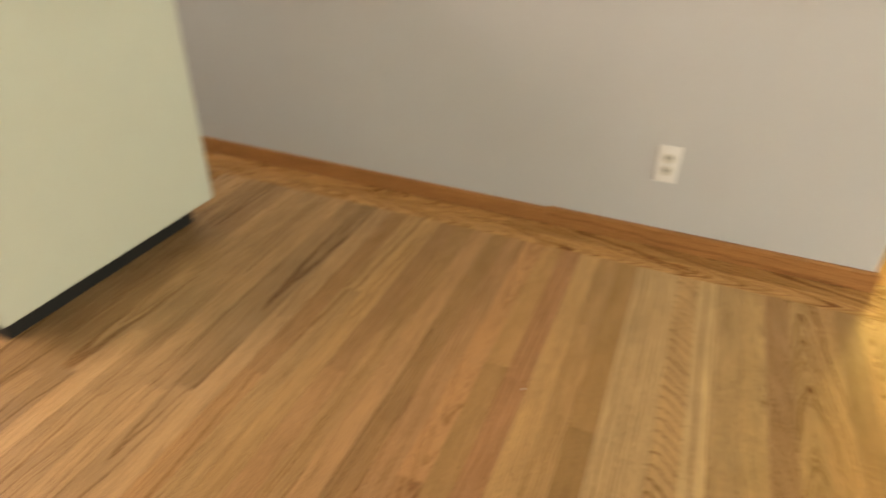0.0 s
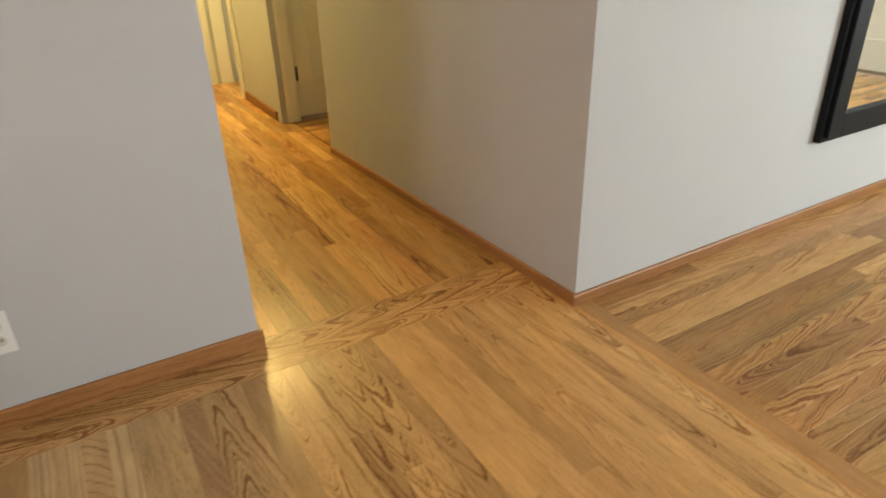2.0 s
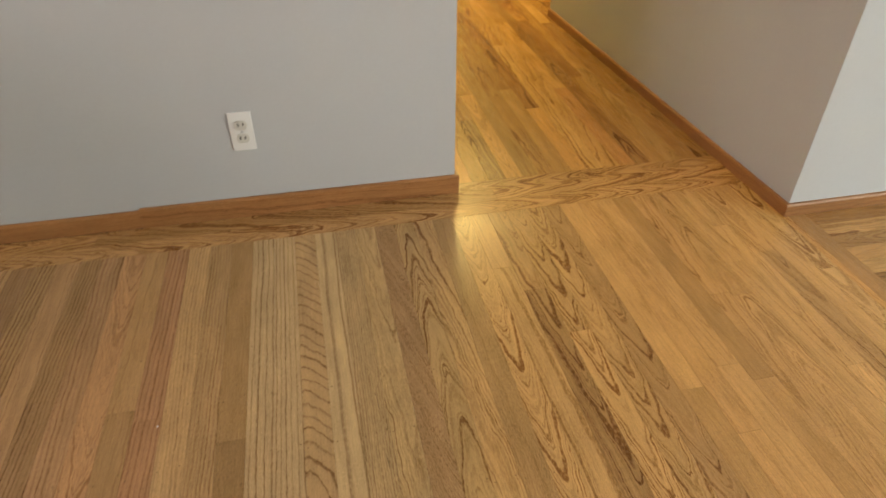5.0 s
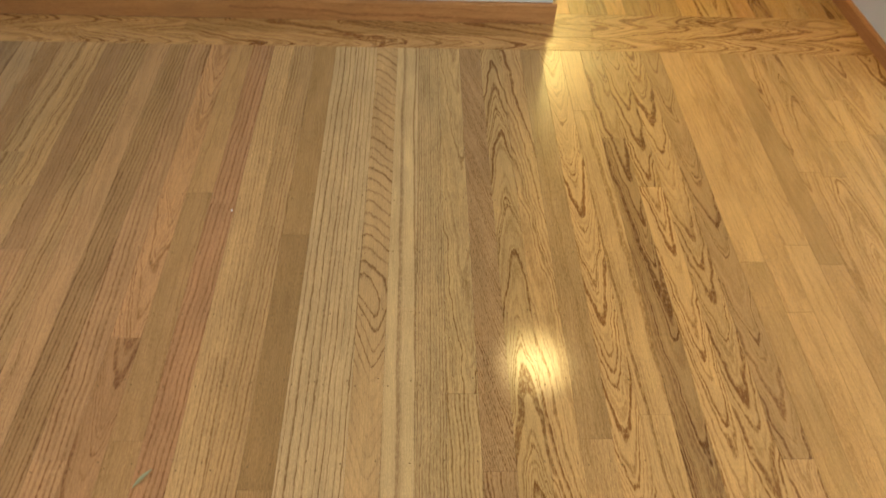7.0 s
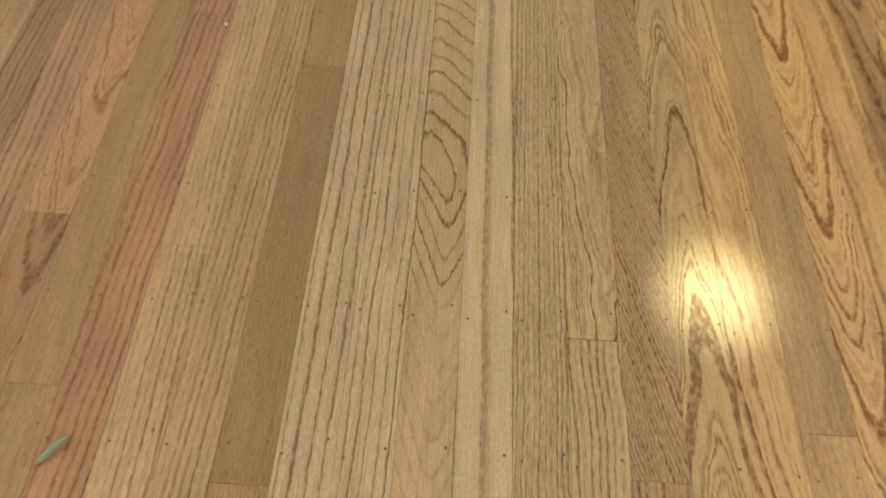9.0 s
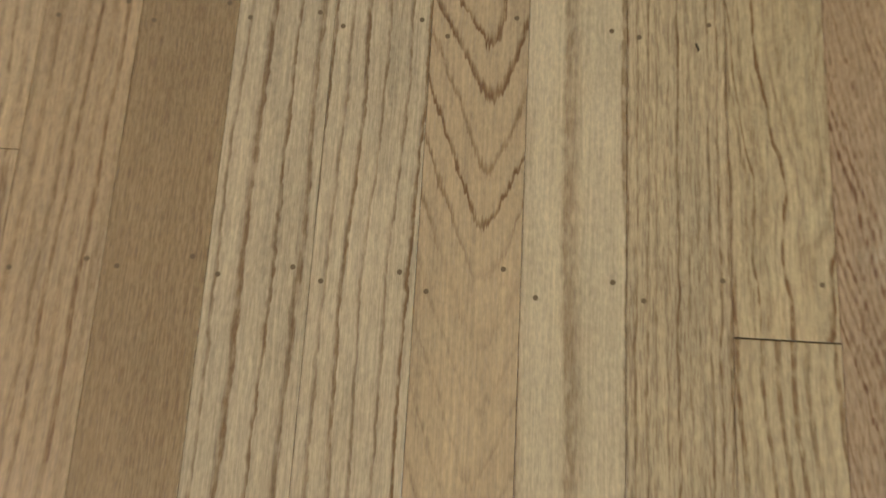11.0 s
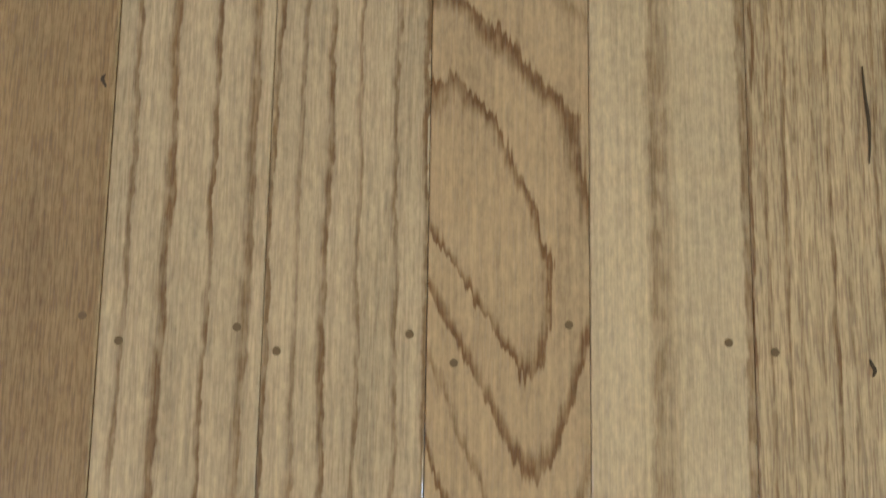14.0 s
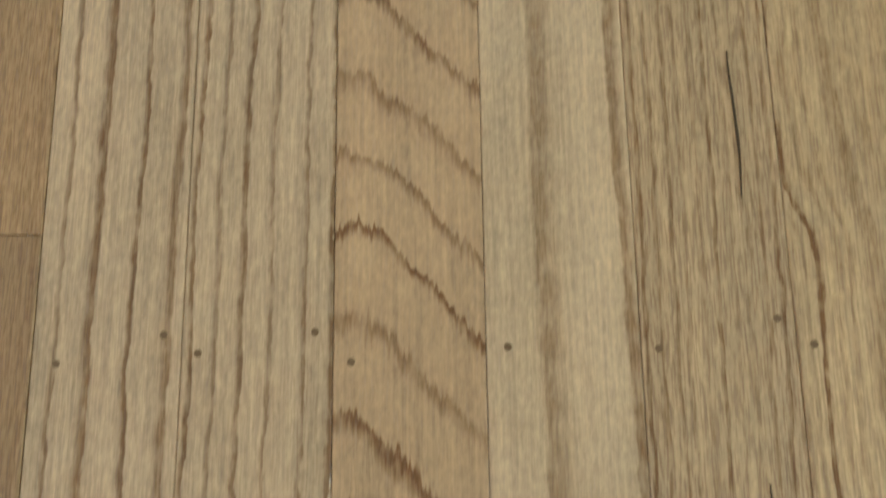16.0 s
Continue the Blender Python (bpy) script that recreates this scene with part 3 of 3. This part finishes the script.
hero(-9, tone=(0.460, 0.250, 0.115), slope=30.0, step=0.30, cx=0.07, yc=0.4, lines=1.0, pores=0.5, wobble=0.6)
hero(-8, tone=(0.470, 0.245, 0.108), slope=7.0, step=0.05, cx=0.01, yc=0.3, lines=0.75, pores=0.5)
hero(-7, tone=(0.440, 0.245, 0.102), slope=30.0, step=0.20, cx=0.08, yc=-0.9, lines=0.35, pores=0.6)
hero(-6, tone=(0.440, 0.221, 0.102), slope=34.0, step=0.34, cx=-0.07, yc=0.3, lines=0.9, pores=0.5, wobble=0.5)
hero(-5, tone=(0.490, 0.289, 0.127), slope=38.0, step=0.30, cx=0.09, yc=-0.4, lines=0.7, pores=0.6, wobble=0.4)
hero(-4, tone=(0.500, 0.289, 0.124), slope=44.0, step=0.34, cx=-0.10, yc=-0.2, lines=0.75, pores=0.5, wobble=0.4)
hero(-3, tone=(0.400, 0.226, 0.090), slope=60.0, step=0.36, cx=-0.2, yc=0.3, lines=0.25, pores=0.8)
hero(-2, tone=LIGHT, slope=120.0, step=1.75, cx=-0.09, yc=-0.2, lines=1.2, pores=0.5, wobble=0.58, thick=-0.02, even=True)
hero(-1, tone=LIGHT, slope=110.0, step=1.20, cx=-0.08, yc=-0.3, lines=1.2, pores=0.5, wobble=0.6, thick=-0.02, even=True)
hero(0, tone=(0.500, 0.298, 0.133), slope=1.05, down=2.8, step=0.034, cx=-0.008, yc=-0.966, lines=1.1, pores=0.2, wobble=0.45, sway=0.016, skew=0.0, thick=-0.05, even=True, fade=-1.12)
hero(1, tone=(0.575, 0.375, 0.182), slope=90.0, step=2.9, cx=0.082, yc=-0.4, lines=1.0, pores=0.3, wobble=0.5, thick=0.0, even=True)
hero(2, tone=(0.470, 0.297, 0.137), slope=120.0, step=0.66, cx=-0.12, yc=-0.5, lines=0.75, pores=0.9, wobble=0.3)
hero(3, tone=(0.500, 0.315, 0.140), slope=16.0, step=0.110, cx=0.014, yc=0.1, lines=1.0, pores=0.7, wobble=1.3, thick=0.16)
hero(4, tone=(0.400, 0.229, 0.104), slope=4.0, step=0.016, cx=0.035, yc=0.2, lines=1.0, pores=0.9, wobble=0.5, thick=0.15)
hero(5, tone=(0.510, 0.305, 0.128), slope=7.0, step=0.046, cx=0.004, yc=-1.75, lines=1.25, pores=0.4, wobble=1.0, thick=0.18)
hero(6, tone=(0.500, 0.290, 0.122), slope=9.0, step=0.080, cx=-0.03, yc=-1.9, lines=1.2, pores=0.5, wobble=1.2, thick=0.16)
hero(7, tone=(0.470, 0.271, 0.116), slope=22.0, step=0.10, cx=0.03, yc=-0.5, lines=0.4, pores=0.8)
hero(8, tone=(0.500, 0.285, 0.118), slope=6.0, step=0.034, cx=-0.004, yc=0.4, lines=1.15, pores=0.4, wobble=1.0, thick=0.2)
hero(9, tone=(0.490, 0.280, 0.116), slope=26.0, step=0.20, cx=0.04, yc=0.5, lines=0.7, pores=0.5, wobble=0.8)
hero(10, tone=(0.430, 0.238, 0.098), slope=13.0, step=0.075, cx=0.016, yc=0.5, lines=1.35, pores=0.5, wobble=1.2, thick=0.24)
hero(11, tone=(0.520, 0.290, 0.116), slope=9.0, step=0.075, cx=0.006, yc=0.5, lines=1.2, pores=0.3, wobble=1.3, thick=0.12)
hero(12, tone=(0.520, 0.290, 0.116), slope=7.0, step=0.060, cx=0.0, yc=0.7, lines=1.15, pores=0.3, wobble=1.3, thick=0.16)
hero(13, tone=(0.480, 0.262, 0.108), slope=7.5, step=0.055, cx=0.004, yc=0.5, lines=1.0, pores=0.4, wobble=1.3, thick=0.14)
for k, tone, lines in ((14, (0.490, 0.265, 0.102), 0.30), (15, (0.470, 0.250, 0.096), 0.35), (16, (0.500, 0.270, 0.105), 0.45), (17, (0.460, 0.245, 0.094), 0.35)):
    hero(k, tone=tone, slope=18.0, step=0.16, cx=0.02, yc=0.6, lines=lines, pores=0.4, wobble=0.9)
hero(18, tone=(0.480, 0.258, 0.100), slope=16.0, step=0.12, cx=-0.02, yc=0.6, lines=0.9, pores=0.5, wobble=1.0, thick=0.1)
hero(19, tone=(0.500, 0.270, 0.105), slope=9.0, step=0.07, cx=0.0, yc=-1.8, lines=1.0, pores=0.4, wobble=1.2, thick=0.12)
hero(22, tone=(0.470, 0.255, 0.100), slope=10.0, step=0.08, cx=0.01, yc=0.6, lines=1.2, pores=0.4, wobble=1.2, thick=0.14)
hero(20, tone=(0.480, 0.262, 0.102), slope=20.0, step=0.16, cx=0.03, yc=0.6, lines=0.5, pores=0.4, wobble=0.9)
hero(21, tone=(0.510, 0.280, 0.110), slope=14.0, step=0.11, cx=-0.02, yc=0.6, lines=0.7, pores=0.4, wobble=1.0)
hero(23, tone=(0.490, 0.268, 0.104), slope=18.0, step=0.14, cx=0.02, yc=0.6, lines=0.6, pores=0.4, wobble=1.0)
hero(24, tone=(0.520, 0.295, 0.118), slope=8.0, step=0.06, cx=0.0, yc=0.7, lines=1.25, pores=0.4, wobble=1.3, thick=0.16)

for k in range(-53, 26):
    x0 = k * W
    width = W
    if k == 25:
        width = 1.446 - 25 * W
    ends = sorted(JOINTS.get(k, []), reverse=True)
    cuts = [BORDER] + ends
    if not ends:
        cuts.append(BORDER - rng.uniform(0.15, 1.2))
    while cuts[-1] > -4.18:
        cuts.append(max(-4.18, cuts[-1] - rng.uniform(0.45, 1.45)))
    if k in HERO:
        args, kw = HERO[k][0]
    for a, b in zip(cuts, cuts[1:]):
        if a - b < 0.02:
            continue
        mid, mat = (a + b) / 2, None
        if k in HERO and a > -2.3:
            kk = dict(kw)
            kk["yc"] = kk["yc"] - mid
            if "fade" in kk:
                kk["fade"] = kk["fade"] - mid
            if b < -1.17 and k in (3, 4) and a < -1.1:
                kk.update(slope=40.0, step=0.30, cx=0.1, lines=0.9, wobble=0.6)
            mat = oak("oak_strip_figured", **kk)
        if mid > -2.45 and k > -36 or mat:
            strip(room_floor, x0 + width / 2, mid, width, a - b, 0.0, mat)
        else:
            strip(front_floor if k > 10 else room_floor, x0 + width / 2, mid, width, a - b)
# the two boards along the wall and those of the threshold
for y0, y1, xa, xb, cutat in ((-0.065, 0.0, -3.03, 1.434, (-1.9, -0.55, 0.62)), (BORDER, -0.065, -3.03, 1.434, (-2.2, -1.1, 0.02)), (0.0, 0.056, 0.513, 1.434, ())):
    cuts = [xa, *cutat, xb]
    for a, b in zip(cuts, cuts[1:]):
        strip(room_floor, (a + b) / 2, (y0 + y1) / 2, y1 - y0, b - a, math.pi / 2, M_BOARD)
# the board between the two rooms
for a, b in ((-0.330, -1.30), (-1.30, -2.9), (-2.9, -4.18)):
    strip(room_floor, (1.446 + 1.503) / 2, (a + b) / 2, 1.503 - 1.446, a - b, 0.0, M_SEAM)
for k in range(9, 26):
    x0, width = k * W, W if k < 25 else HX - 0.012 - 25 * W
    a = 0.056
    while a < 4.02:
        b = min(4.02, a + rng.uniform(0.4, 1.5))
        strip(hall_floor, x0 + width / 2, (a + b) / 2, width, b - a)
        a = b
for i in range(66):
    yc = RY - 0.012 - (i + 0.5) * W
    a = 1.503
    while a < 5.62:
        b = min(5.62, a + rng.uniform(0.35, 1.5))
        strip(front_floor, (a + b) / 2, yc, W, b - a, math.pi / 2)
        a = b
for i in range(14):
    strip(hall_floor, (1.437 + 2.33) / 2, 1.715 + (i + 0.5) * W, W, 0.892, math.pi / 2)
for i in range(26):
    strip(hall_floor, 2.256, 2.62 + (i + 0.5) * W, W, 1.638, math.pi / 2)

# ---- filled nail holes, a leaf and a speck on the floor ----
nail = bpy.data.meshes.new("nail_hole")
bm = bmesh.new()
tube(bm, Matrix.Identity(4), 0.0017, 0.0015, -0.002, 0.00022, 10)
bm.to_mesh(nail)
bm.free()
nail.materials.append(M_FILL)
planks = [o for o in room_floor.children if abs(o.rotation_euler.z) < 0.1]
for o in planks:
    half_w, half_l = 0.0285, o.dimensions.y / 2
    if not -9 * W < o.location.x < 9 * W:
        continue
    for row in (-0.553, -0.704, -0.855, -1.007, -1.157, -1.308, -1.459):
        if abs(row - o.location.y) > half_l - 0.01:
            continue
        for side in (-0.021, 0.021):
            if rng.random() < 0.15:
                continue
            d = new("nail_hole", nail)
            d.parent = o
            d.location = (side + rng.uniform(-0.0025, 0.0025), row - o.location.y + (0.006 if side > 0 else -0.003) + rng.uniform(-0.004, 0.004), 0)

# dark splits that run with the grain, and a pin hole
for x, y, length, width in ((0.1555, -0.770, 0.060, 0.0009), (0.1570, -0.922, 0.036, 0.0010), (-0.1180, -0.914, 0.005, 0.0014), (0.1545, -1.012, 0.006, 0.0012)):
    bm = bmesh.new()
    low, high = [], []
    for i in range(8):
        t = i / 7
        half = width / 2 * math.sin(math.pi * (0.04 + 0.92 * t)) ** 0.7
        bend = 0.0007 * math.sin(5.0 * t + 40 * x)
        for ring, z in ((low, -0.001), (high, 0.00035)):
            ring.append([bm.verts.new((bend + q * half, (t - 0.5) * length, z)) for q in (-1, 1)])
    for i in range(7):
        bm.faces.new((high[i][0], high[i][1], high[i + 1][1], high[i + 1][0]))
        for q in (0, 1):
            bm.faces.new((low[i][q], low[i + 1][q], high[i + 1][q], high[i][q]))
    split = part("grain_split", bm, M_SPLIT, room_floor)
    split.location = (x, y, 0)

leaf = bmesh.new()
rows = []
for i in range(9):
    t = i / 8
    half = 0.0034 * math.sin(math.pi * min(0.98, t * 0.96 + 0.02)) ** 0.8
    up = 0.0016 + 0.0035 * math.sin(math.pi * t)
    rows.append([leaf.verts.new(((t - 0.5) * 0.038, q * half, up + abs(q) * 0.0012)) for q in (-1, 0, 1)])
for p0, p1 in zip(rows, rows[1:]):
    for j in range(2):
        leaf.faces.new((p0[j], p0[j + 1], p1[j + 1], p1[j]))
g = bmesh.ops.extrude_face_region(leaf, geom=leaf.faces[:])
bmesh.ops.translate(leaf, vec=(0, 0, -0.0004), verts=[v for v in g["geom"] if isinstance(v, bmesh.types.BMVert)])
dry = part("dry_leaf", leaf, M_LEAF)
tagged(dry, "small dry green leaf lying on the oak floor", "leaf")
dry.matrix_world = pose(-0.326, -1.326, -0.0008, 0, 0, 52)
speck = bmesh.new()
bmesh.ops.create_icosphere(speck, subdivisions=2, radius=0.0022)
for v in speck.verts:
    v.co *= rng.uniform(0.75, 1.15)
    v.co.z *= 0.6
crumb = part("paint_crumb", speck, M_PLASTIC)
tagged(crumb, "tiny white crumb of paint on the oak floor", "crumb")
crumb.location = (-0.290, -0.744, 0.0012)
